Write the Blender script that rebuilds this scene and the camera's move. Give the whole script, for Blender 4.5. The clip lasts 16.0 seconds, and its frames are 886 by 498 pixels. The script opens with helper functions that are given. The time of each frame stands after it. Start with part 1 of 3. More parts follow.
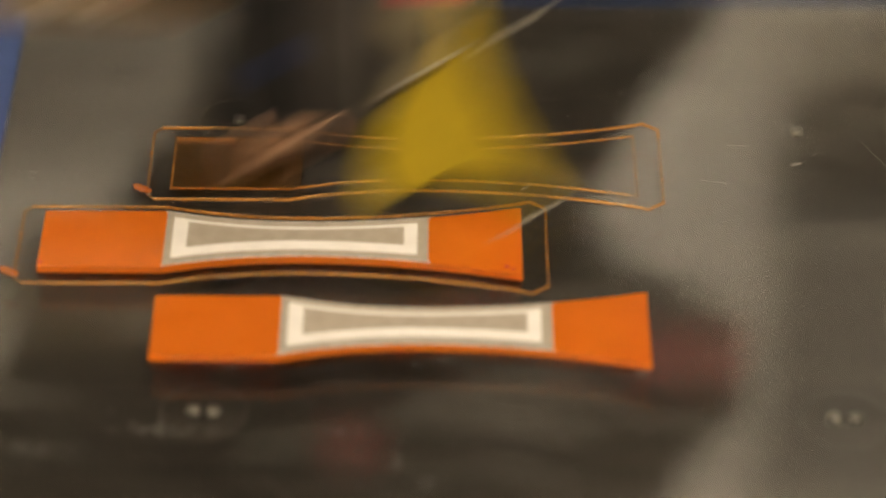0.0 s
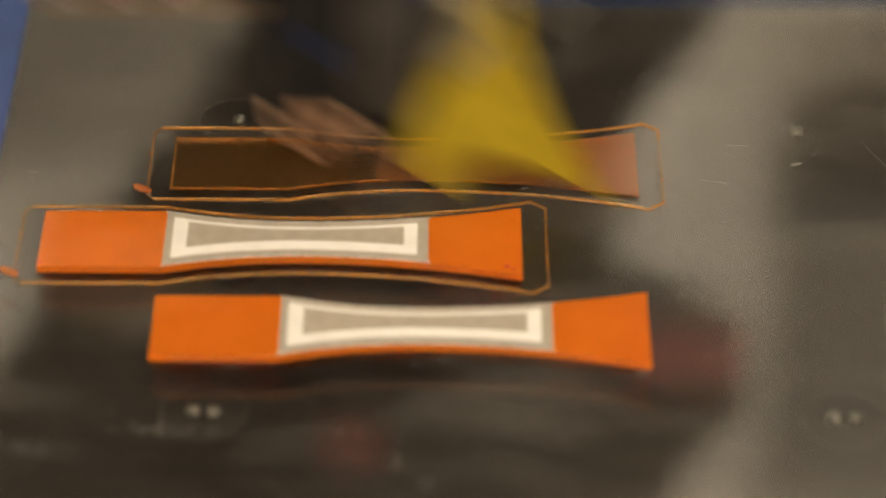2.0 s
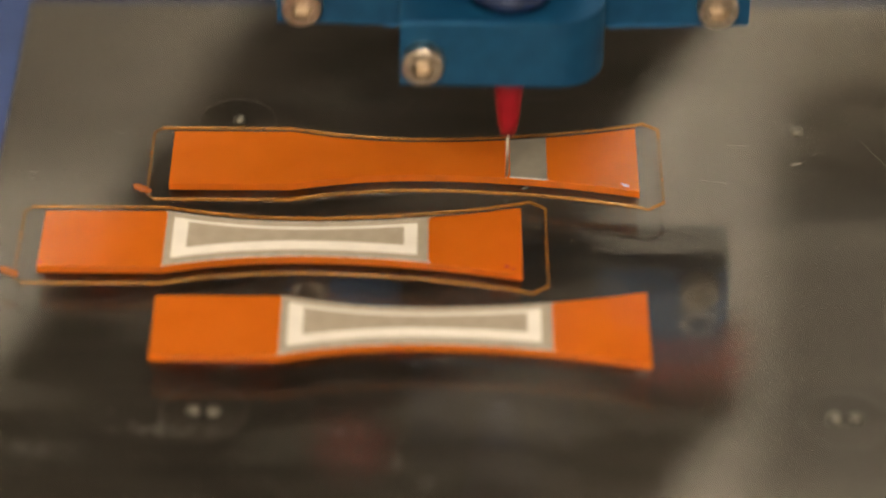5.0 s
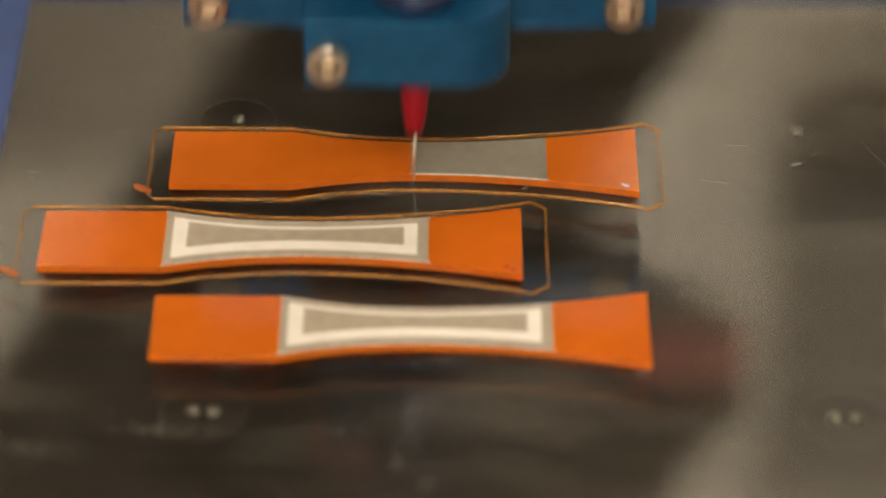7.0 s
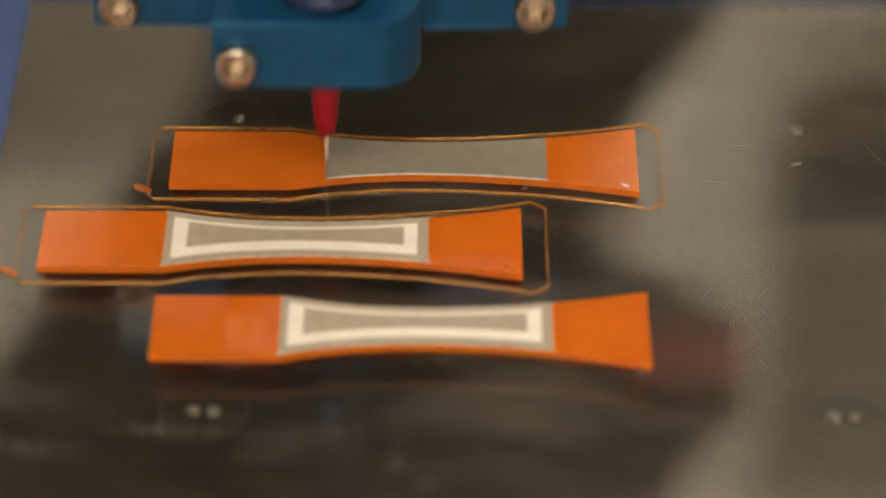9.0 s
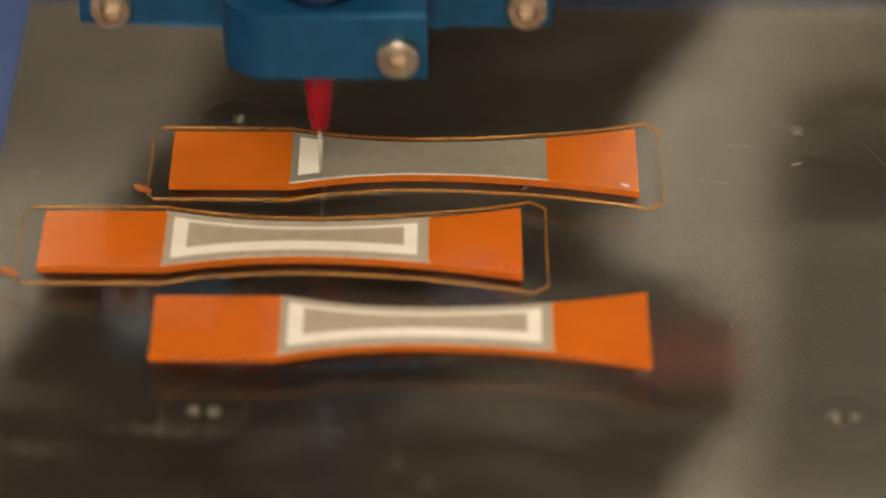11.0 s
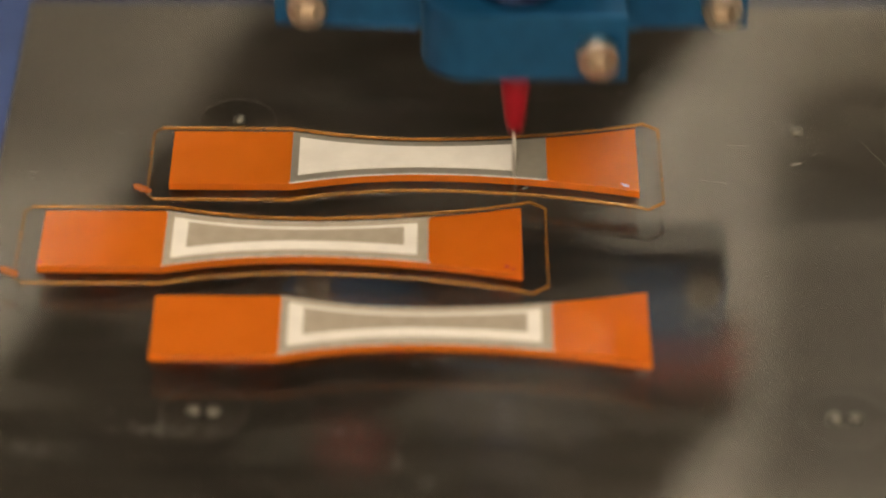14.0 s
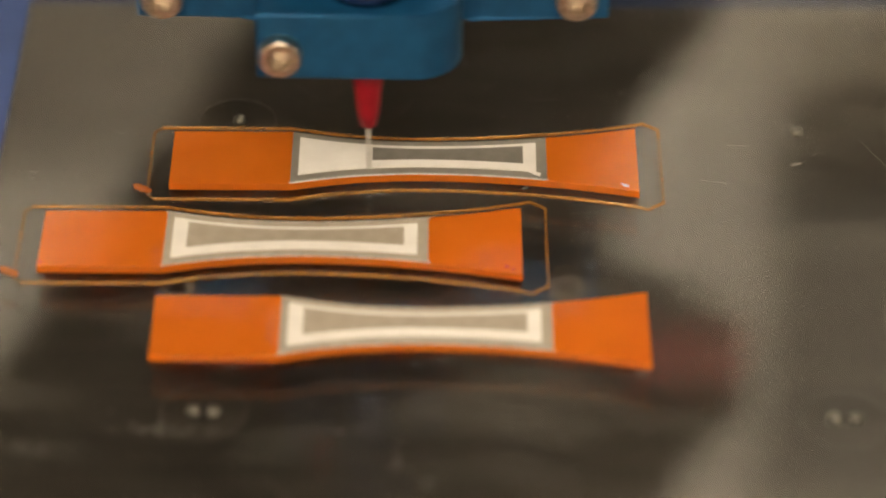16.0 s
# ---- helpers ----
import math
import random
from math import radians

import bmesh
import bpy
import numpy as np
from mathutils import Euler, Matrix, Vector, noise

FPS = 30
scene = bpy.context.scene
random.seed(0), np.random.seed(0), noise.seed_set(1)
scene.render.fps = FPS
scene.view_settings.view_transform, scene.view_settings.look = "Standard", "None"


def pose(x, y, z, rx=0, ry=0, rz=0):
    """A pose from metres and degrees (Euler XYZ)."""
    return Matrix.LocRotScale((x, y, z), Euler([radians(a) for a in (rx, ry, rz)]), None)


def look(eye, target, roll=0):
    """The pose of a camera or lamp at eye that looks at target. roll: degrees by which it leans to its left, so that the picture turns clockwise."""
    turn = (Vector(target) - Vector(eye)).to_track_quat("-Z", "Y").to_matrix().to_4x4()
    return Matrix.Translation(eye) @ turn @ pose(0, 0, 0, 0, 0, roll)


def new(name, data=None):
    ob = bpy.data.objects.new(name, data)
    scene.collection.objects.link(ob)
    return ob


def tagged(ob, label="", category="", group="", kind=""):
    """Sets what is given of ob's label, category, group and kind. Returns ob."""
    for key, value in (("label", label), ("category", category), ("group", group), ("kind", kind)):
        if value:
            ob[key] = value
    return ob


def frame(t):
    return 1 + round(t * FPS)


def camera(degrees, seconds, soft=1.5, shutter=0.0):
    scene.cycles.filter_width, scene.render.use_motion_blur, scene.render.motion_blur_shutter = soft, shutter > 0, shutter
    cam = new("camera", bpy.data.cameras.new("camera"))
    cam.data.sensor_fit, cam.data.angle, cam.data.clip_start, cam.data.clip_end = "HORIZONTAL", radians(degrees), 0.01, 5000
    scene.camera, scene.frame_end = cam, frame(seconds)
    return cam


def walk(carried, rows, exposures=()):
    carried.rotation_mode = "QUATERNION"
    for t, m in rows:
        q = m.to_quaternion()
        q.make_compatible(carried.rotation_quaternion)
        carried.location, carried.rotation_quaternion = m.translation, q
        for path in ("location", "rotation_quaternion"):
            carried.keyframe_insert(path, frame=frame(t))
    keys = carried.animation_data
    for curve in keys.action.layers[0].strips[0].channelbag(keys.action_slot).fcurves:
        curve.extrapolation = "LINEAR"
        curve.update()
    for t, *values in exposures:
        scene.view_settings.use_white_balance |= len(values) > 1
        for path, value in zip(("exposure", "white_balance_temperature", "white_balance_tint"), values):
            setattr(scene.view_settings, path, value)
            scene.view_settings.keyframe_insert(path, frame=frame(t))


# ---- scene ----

MM = 0.001

# ---- camera: a long lens on a stand, half a metre from the print bed ----
THETA, DIST = radians(37.0), 0.505
cam = camera(15.6, 16.0, soft=2.1, shutter=1.5)
EYE = (0.0, -DIST * math.cos(THETA), DIST * math.sin(THETA))
STAND = look(EYE, (0, 0, 0), 0.35)
walk(cam, [(0.0, STAND), (16.0, STAND)], exposures=[(0.0, 0.0), (0.93, 0.0), (1.0, -0.4), (1.07, 0.0), (8.5, -0.02), (9.0, -0.1), (11.5, -0.13), (13.0, -0.08), (14.5, -0.13), (15.0, -0.03), (16.0, 0.0)])
cam.data.dof.use_dof = True
cam.data.dof.focus_distance = 0.5225
cam.data.dof.aperture_fstop = 8.5

# ---- world and lamps ----
world = bpy.data.worlds.new("room_air")
scene.world = world
world.use_nodes = True
world.node_tree.nodes["Background"].inputs[0].default_value = (0.9, 0.86, 0.8, 1)
world.node_tree.nodes["Background"].inputs[1].default_value = 0.05


# ---- materials ----
def material(name):
    m = bpy.data.materials.new(name)
    m.use_nodes = True
    nt = m.node_tree
    return m, nt, nt.nodes["Principled BSDF"]


def noise_ramp(nt, scale, low, high, detail=4.0, stretch=(1, 1, 1), lo=0.35, hi=0.65):
    co = nt.nodes.new("ShaderNodeTexCoord")
    mp = nt.nodes.new("ShaderNodeMapping")
    mp.inputs["Scale"].default_value = stretch
    nz = nt.nodes.new("ShaderNodeTexNoise")
    nz.inputs["Scale"].default_value = scale
    nz.inputs["Detail"].default_value = detail
    rp = nt.nodes.new("ShaderNodeValToRGB")
    rp.color_ramp.elements[0].position, rp.color_ramp.elements[1].position = lo, hi
    rp.color_ramp.elements[0].color = (*low, 1)
    rp.color_ramp.elements[1].color = (*high, 1)
    nt.links.new(co.outputs["Object"], mp.inputs["Vector"])
    nt.links.new(mp.outputs["Vector"], nz.inputs["Vector"])
    nt.links.new(nz.outputs["Fac"], rp.inputs["Fac"])
    return rp, nz


def bump(nt, bsdf, height, strength, distance):
    bp = nt.nodes.new("ShaderNodeBump")
    bp.inputs["Strength"].default_value = strength
    bp.inputs["Distance"].default_value = distance
    nt.links.new(height, bp.inputs["Height"])
    nt.links.new(bp.outputs["Normal"], bsdf.inputs["Normal"])


def simple(name, low, high, scale, rough, metal=0.0, relief=0.0, stretch=(1, 1, 1)):
    m, nt, b = material(name)
    rp, nz = noise_ramp(nt, scale, low, high, stretch=stretch)
    nt.links.new(rp.outputs["Color"], b.inputs["Base Color"])
    b.inputs["Roughness"].default_value = rough
    b.inputs["Metallic"].default_value = metal
    if relief:
        bump(nt, b, nz.outputs["Fac"], 0.4, relief)
    return m


def plastic(name, low, high, alpha):
    """Orange print: scatters part of the light through and lets some pass where it is thin."""
    m, nt, b = material(name)
    rp, nz = noise_ramp(nt, 130.0, low, high, detail=6.0)
    nt.links.new(rp.outputs["Color"], b.inputs["Base Color"])
    b.inputs["Roughness"].default_value = 0.6
    b.inputs["Specular IOR Level"].default_value = 0.0
    tl = nt.nodes.new("ShaderNodeBsdfTranslucent")
    nt.links.new(rp.outputs["Color"], tl.inputs["Color"])
    mix = nt.nodes.new("ShaderNodeMixShader")
    mix.inputs[0].default_value = 0.52
    nt.links.new(b.outputs[0], mix.inputs[1])
    nt.links.new(tl.outputs[0], mix.inputs[2])
    clear = nt.nodes.new("ShaderNodeBsdfTransparent")
    clear.inputs["Color"].default_value = (1.0, 0.78, 0.48, 1)
    mix2 = nt.nodes.new("ShaderNodeMixShader")
    mix2.inputs[0].default_value = alpha
    nt.links.new(clear.outputs[0], mix2.inputs[1])
    nt.links.new(mix.outputs[0], mix2.inputs[2])
    # gloss of the smooth printed skin
    shine = nt.nodes.new("ShaderNodeFresnel")
    shine.inputs["IOR"].default_value = 1.6
    gloss = nt.nodes.new("ShaderNodeBsdfGlossy")
    gloss.inputs["Roughness"].default_value = 0.1
    bp = nt.nodes.new("ShaderNodeBump")
    bp.inputs["Strength"].default_value = 0.15
    bp.inputs["Distance"].default_value = 0.00004
    nt.links.new(nz.outputs["Fac"], bp.inputs["Height"])
    nt.links.new(bp.outputs["Normal"], gloss.inputs["Normal"])
    skin = nt.nodes.new("ShaderNodeMixShader")
    nt.links.new(shine.outputs[0], skin.inputs[0])
    nt.links.new(mix2.outputs[0], skin.inputs[1])
    nt.links.new(gloss.outputs[0], skin.inputs[2])
    nt.links.new(skin.outputs[0], nt.nodes["Material Output"].inputs["Surface"])
    return m


OR_LOW, OR_HIGH = (0.84, 0.2, 0.013), (0.88, 0.22, 0.017)
orange = plastic("orange_print", OR_LOW, OR_HIGH, 0.97)
orange_layers = [plastic("orange_layer", OR_LOW, OR_HIGH, a) for a in (0.05, 0.08, 0.24, 0.42, 0.97)]
orange_layers[0] = plastic("first_film", (0.36, 0.17, 0.045), (0.44, 0.21, 0.055), 0.17)
orange_layers[1] = plastic("milky_layer", (0.76, 0.28, 0.08), (0.82, 0.32, 0.1), 0.38)
skirt_plastic = plastic("orange_thread", (0.5, 0.22, 0.045), (0.62, 0.28, 0.06), 0.5)
amber = plastic("amber_blob", (0.5, 0.13, 0.02), (0.6, 0.17, 0.025), 0.8)
# grey of the finished pads, lightened to paint in their glare
glare_grey_paste = simple("glare_grey_paste", (0.27, 0.228, 0.176), (0.31, 0.264, 0.206), 500.0, 0.5, relief=0.00003)
# the new bar's grey paste, darker as no glare is painted in
dim_paste = simple("dim_grey_paste", (0.165, 0.149, 0.121), (0.185, 0.168, 0.138), 500.0, 0.42, relief=0.00002)
# pale beads of the pad edges; also paints the highlight on bead turns
pale_edge_glint = simple("pale_edge_and_highlight", (0.5, 0.48, 0.43), (0.62, 0.6, 0.55), 900.0, 0.25)
dark_paste = simple("dark_paste", (0.125, 0.114, 0.095), (0.15, 0.137, 0.115), 500.0, 0.45, relief=0.00002)
white_paste = simple("white_paste", (0.6, 0.572, 0.535), (0.65, 0.622, 0.585), 300.0, 0.55, relief=0.00003)
blue_metal = simple("blue_anodised", (0.005, 0.066, 0.165), (0.008, 0.088, 0.205), 240.0, 0.4, metal=0.55, relief=0.00003)
dark_navy = simple("navy_shade", (0.004, 0.009, 0.03), (0.007, 0.014, 0.042), 240.0, 0.6)
dark_navy.node_tree.nodes["Principled BSDF"].inputs["IOR"].default_value = 1.25
steel = simple("screw_steel", (0.34, 0.285, 0.225), (0.52, 0.45, 0.37), 700.0, 0.3, metal=1.0, relief=0.00005)
needle_steel = simple("needle_steel", (0.55, 0.53, 0.5), (0.7, 0.68, 0.64), 500.0, 0.3, metal=1.0)
barrel_blue = simple("barrel_blue", (0.004, 0.012, 0.05), (0.007, 0.02, 0.07), 200.0, 0.25, metal=0.3)
red_plastic = simple("red_hub", (0.2, 0.002, 0.008), (0.26, 0.003, 0.012), 300.0, 0.5)
red_plastic.node_tree.nodes["Principled BSDF"].inputs["IOR"].default_value = 1.35
dark_red = simple("dark_red", (0.5, 0.024, 0.014), (0.58, 0.03, 0.018), 60.0, 0.45)
smoke_plastic = simple("smoke_plastic", (0.028, 0.024, 0.0195), (0.042, 0.036, 0.03), 120.0, 0.45)
pale_strip = simple("pale_strip", (0.16, 0.14, 0.1), (0.22, 0.195, 0.15), 200.0, 0.4)
black_plastic = simple("black_plastic", (0.006, 0.0055, 0.005), (0.012, 0.011, 0.01), 200.0, 0.55)
black_plastic.node_tree.nodes["Principled BSDF"].inputs["IOR"].default_value = 1.25
yellow_plastic = simple("yellow_plastic", (0.21, 0.145, 0.0015), (0.26, 0.18, 0.002), 150.0, 0.55)
yellow_plastic.node_tree.nodes["Principled BSDF"].inputs["IOR"].default_value = 1.2
# darkened copy of the duct's yellow, with shade put into the colour
shaded_duct_yellow = simple("shaded_duct_yellow", (0.075, 0.052, 0.008), (0.1, 0.07, 0.011), 150.0, 0.5)
red_clip_plastic = simple("red_clip", (0.5, 0.03, 0.02), (0.58, 0.04, 0.028), 200.0, 0.4)
copper = simple("copper_wire", (0.36, 0.2, 0.11), (0.48, 0.29, 0.18), 400.0, 0.35, metal=0.6)
brass = simple("tan_plate", (0.2, 0.15, 0.085), (0.26, 0.2, 0.12), 200.0, 0.45, metal=0.3)
blue_table = simple("blue_mat", (0.027, 0.055, 0.17), (0.037, 0.07, 0.21), 60.0, 0.6, relief=0.0002)
wall_paint = simple("wall_paint", (0.76, 0.72, 0.64), (0.8, 0.77, 0.7), 3.0, 0.8)
floor_paint = simple("floor_paint", (0.3, 0.28, 0.25), (0.36, 0.34, 0.3), 4.0, 0.6)
gantry_paint = simple("gantry_black", (0.012, 0.011, 0.01), (0.02, 0.018, 0.016), 30.0, 0.8)
gantry_paint.node_tree.nodes["Principled BSDF"].inputs["IOR"].default_value = 1.2

rim_metal = simple("rim_metal", (0.07, 0.065, 0.055), (0.17, 0.157, 0.13), 400.0, 0.55, metal=1.0)
glint_metal = simple("glint_metal", (0.08, 0.075, 0.064), (0.24, 0.225, 0.19), 1200.0, 0.5, metal=1.0)
dust_grey = simple("dust_grey", (0.09, 0.084, 0.073), (0.24, 0.225, 0.197), 800.0, 0.8)
scratch_grey = simple("scratch_grey", (0.11, 0.104, 0.09), (0.2, 0.187, 0.165), 300.0, 0.6)

door_paint = simple("door_paint", (0.27, 0.252, 0.214), (0.32, 0.3, 0.262), 4.0, 0.6)
cabinet_grey = simple("cabinet_grey", (0.072, 0.067, 0.058), (0.095, 0.089, 0.077), 5.0, 0.6)

# polished dark metal under the glass
bed_metal, nt, b = material("bed_metal")
rp, nz = noise_ramp(nt, 90.0, (0.036, 0.031, 0.0255), (0.058, 0.05, 0.041), detail=8.0, stretch=(0.12, 2.2, 1))
nt.links.new(rp.outputs["Color"], b.inputs["Base Color"])
b.inputs["Metallic"].default_value = 1.0
b.inputs["Roughness"].default_value = 0.36
wide = nt.nodes.new("ShaderNodeBsdfDiffuse")
dull, nz = noise_ramp(nt, 40.0, (0.024, 0.0195, 0.0165), (0.05, 0.041, 0.035), detail=8.0, stretch=(0.6, 1.3, 1))
nt.links.new(dull.outputs["Color"], wide.inputs["Color"])
two = nt.nodes.new("ShaderNodeMixShader")
two.inputs[0].default_value = 0.58
nt.links.new(b.outputs[0], two.inputs[1])
nt.links.new(wide.outputs[0], two.inputs[2])
nt.links.new(two.outputs[0], nt.nodes["Material Output"].inputs["Surface"])

# clear plate: passes what lies below, mirrors by its angle
glass, nt, b = material("bed_glass")
nt.nodes.remove(b)
lw = nt.nodes.new("ShaderNodeLayerWeight")
lw.inputs["Blend"].default_value = 0.5
pw = nt.nodes.new("ShaderNodeMath")
pw.operation = "POWER"
pw.inputs[1].default_value = 4.0
nt.links.new(lw.outputs["Facing"], pw.inputs[0])
fr = nt.nodes.new("ShaderNodeMath")
fr.operation = "MULTIPLY_ADD"
fr.inputs[1].default_value = 0.9
fr.inputs[2].default_value = 0.053
nt.links.new(pw.outputs[0], fr.inputs[0])
tr = nt.nodes.new("ShaderNodeBsdfTransparent")
tr.inputs["Color"].default_value = (0.95, 0.96, 0.95, 1)
gl = nt.nodes.new("ShaderNodeBsdfGlossy")
gl.inputs["Roughness"].default_value = 0.05
mx = nt.nodes.new("ShaderNodeMixShader")
nt.links.new(fr.outputs[0], mx.inputs[0])
nt.links.new(tr.outputs[0], mx.inputs[1])
nt.links.new(gl.outputs[0], mx.inputs[2])
rp, nz = noise_ramp(nt, 70.0, (0.0, 0.0, 0.0), (0.05, 0.05, 0.05), detail=10.0, stretch=(0.5, 1.3, 1), lo=0.52, hi=0.85)
df = nt.nodes.new("ShaderNodeBsdfDiffuse")
df.inputs["Color"].default_value = (0.6, 0.57, 0.5, 1)
mh = nt.nodes.new("ShaderNodeMixShader")
nt.links.new(rp.outputs["Color"], mh.inputs[0])
nt.links.new(mx.outputs[0], mh.inputs[1])
nt.links.new(df.outputs[0], mh.inputs[2])
nt.links.new(mh.outputs[0], nt.nodes["Material Output"].inputs["Surface"])


def glow(name, colour, strength):
    m, nt, b = material(name)
    b.inputs["Emission Color"].default_value = (*colour, 1)
    b.inputs["Emission Strength"].default_value = strength
    return m


lamp_glow = glow("lamp_glow", (1.0, 0.865, 0.685), 13.8)
# glow of the added panel that brightens the back wall
rear_fill_glow = glow("added_rear_panel_glow", (1.0, 0.865, 0.685), 8.9)


# ---- mesh helpers ----
def part(name, bm, mat, parent=None, label="", smooth=False):
    me = bpy.data.meshes.new(name)
    bmesh.ops.recalc_face_normals(bm, faces=bm.faces)
    for f in bm.faces:
        f.smooth = smooth
    bm.to_mesh(me)
    bm.free()
    me.materials.append(mat)
    ob = new(name, me)
    ob.parent = parent
    if label:
        tagged(ob, label)
    return ob


def thing(name, m, label, category, group=""):
    ob = new(name)
    ob.empty_display_size = 0.01
    ob.matrix_basis = m
    return tagged(ob, label, category, group)


def box(bm, x0, x1, y0, y1, z0, z1, bevel=0.0, seg=2):
    made = bmesh.ops.create_cube(bm, size=1.0)["verts"]
    for v in made:
        v.co = Vector(((x0 + x1) / 2 + v.co.x * (x1 - x0), (y0 + y1) / 2 + v.co.y * (y1 - y0), (z0 + z1) / 2 + v.co.z * (z1 - z0)))
    if bevel:
        edges = list({e for v in made for e in v.link_edges})
        bmesh.ops.bevel(bm, geom=edges, offset=bevel, segments=seg, affect="EDGES", profile=0.5)
    return bm


def prism(bm, outline, a, b, axis="z", bevel=0.0):
    """A closed outline of (u, v) drawn out from a to b along an axis: z takes (x, y), y takes (x, z)."""
    place = (lambda u, v, w: (u, v, w)) if axis == "z" else (lambda u, v, w: (u, w, v))
    low = [bm.verts.new(place(u, v, a)) for u, v in outline]
    top = [bm.verts.new(place(u, v, b)) for u, v in outline]
    n = len(outline)
    faces = [bm.faces.new(low[::-1]), bm.faces.new(top)]
    for i in range(n):
        faces.append(bm.faces.new((low[i], low[(i + 1) % n], top[(i + 1) % n], top[i])))
    if bevel:
        edges = list({e for f in faces[:2] for e in f.edges})
        bmesh.ops.bevel(bm, geom=edges, offset=bevel, segments=2, affect="EDGES", profile=0.5)
    return bm


def lathe(bm, profile, seg=24, m=Matrix()):
    """Rings of (radius, z) turned about z, closed at both ends."""
    rings = []
    for r, z in profile:
        rings.append([bm.verts.new(m @ Vector((r * math.cos(2 * math.pi * i / seg), r * math.sin(2 * math.pi * i / seg), z))) for i in range(seg)])
    for a, b in zip(rings, rings[1:]):
        for i in range(seg):
            bm.faces.new((a[i], a[(i + 1) % seg], b[(i + 1) % seg], b[i]))
    bm.faces.new(rings[0][::-1])
    bm.faces.new(rings[-1])
    return bm


def tube(pts, r, seg=10):
    """A round wire through points in mm."""
    bm = bmesh.new()
    pts = [Vector(q) * MM for q in pts]
    rings = []
    for i, q in enumerate(pts):
        d = (pts[min(i + 1, len(pts) - 1)] - pts[max(i - 1, 0)]).normalized()
        a = d.cross(Vector((0, 1, 0.05))).normalized()
        b = d.cross(a)
        rings.append([bm.verts.new(q + (a * math.cos(math.tau * k / seg) + b * math.sin(math.tau * k / seg)) * r * MM) for k in range(seg)])
    for a, b in zip(rings, rings[1:]):
        for k in range(seg):
            bm.faces.new((a[k], a[(k + 1) % seg], b[(k + 1) % seg], b[k]))
    bm.faces.new(rings[0][::-1])
    bm.faces.new(rings[-1])
    return bm


# ---- the place: room, table, print bed ----
def room():
    for name, dims in (("floor", (-1.6, 1.6, -1.6, 1.6, -0.95, -0.9)), ("ceiling", (-1.6, 1.6, -1.6, 1.6, 1.6, 1.65)),
                       ("wall_north", (-1.6, 1.6, 1.6, 1.66, -0.9, 1.6)), ("wall_south", (-1.6, 1.6, -1.66, -1.6, -0.9, 1.6)),
                       ("wall_east", (1.6, 1.66, -1.6, 1.6, -0.9, 1.6)), ("wall_west", (-1.66, -1.6, -1.6, 1.6, -0.9, 1.6))):
        ob = part(name, box(bmesh.new(), *dims), floor_paint if name == "floor" else wall_paint)
        tagged(ob, "plain painted " + name.split("_")[0] + " of the workshop", name.split("_")[0], kind="structure")
    # the rear panel is added, unseen, to brighten the wall the bed mirrors
    for x, y, glowing in ((-0.1, -1.1, lamp_glow), (0.22, 1.12, rear_fill_glow)):
        lamp = thing("ceiling_light", pose(x, y, 1.6), "bright warm white ceiling light panel, out of view", "lamp", "ceiling lights")
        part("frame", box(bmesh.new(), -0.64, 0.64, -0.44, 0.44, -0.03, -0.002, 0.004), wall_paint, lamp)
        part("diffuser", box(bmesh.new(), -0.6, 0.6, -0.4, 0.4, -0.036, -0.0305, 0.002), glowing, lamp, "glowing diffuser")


def wall_pieces():
    # unseen cabinet, added to darken the right side of the bed's reflection
    t = thing("added_wall_cabinet", pose(0.605, 1.5, 1.07), "unseen shallow dark grey cabinet added on the back wall to darken the bed's reflection", "cabinet")
    part("body", box(bmesh.new(), -0.35, 0.35, 0.02, 0.098, 0.0, 0.5, 0.006), cabinet_grey, t)
    for x in (-0.345, 0.005):
        door = part("door", box(bmesh.new(), x, x + 0.34, 0.002, 0.0195, 0.01, 0.49, 0.004), cabinet_grey, t)
        part("handle", box(bmesh.new(), x + 0.16, x + 0.18, -0.012, 0.0015, 0.04, 0.16, 0.003), cabinet_grey, door)
    # unseen door, added so the bed mirrors less brightness on the left
    d = tagged(part("added_door", box(bmesh.new(), -0.97, -0.15, 1.56, 1.597, -0.898, 1.09, 0.004), door_paint), "unseen closed grey-beige door added in the back wall to darken the bed's reflection", "door", kind="structure")
    part("door_handle", box(bmesh.new(), -0.25, -0.2, 1.51, 1.559, 0.1, 0.125, 0.004), steel, d)
    for x0, x1, z0, z1 in ((-1.04, -0.972, -0.898, 1.18), (-0.148, -0.08, -0.898, 1.18), (-0.971, -0.149, 1.092, 1.18)):
        part("door_frame", box(bmesh.new(), x0, x1, 1.555, 1.598, z0, z1, 0.003), wall_paint, d)


def bench():
    t = thing("work_table", pose(0, 0, -0.9), "blue-topped work table under the print bed", "table")
    part("tabletop", box(bmesh.new(), -0.55, 0.5, -0.35, 0.5, 0.85, 0.888, 0.003), blue_table, t)
    for x in (-0.5, 0.45):
        for y in (-0.3, 0.45):
            part("leg", box(bmesh.new(), x - 0.025, x + 0.025, y - 0.025, y + 0.025, 0.0, 0.8495, 0.003), gantry_paint, t)


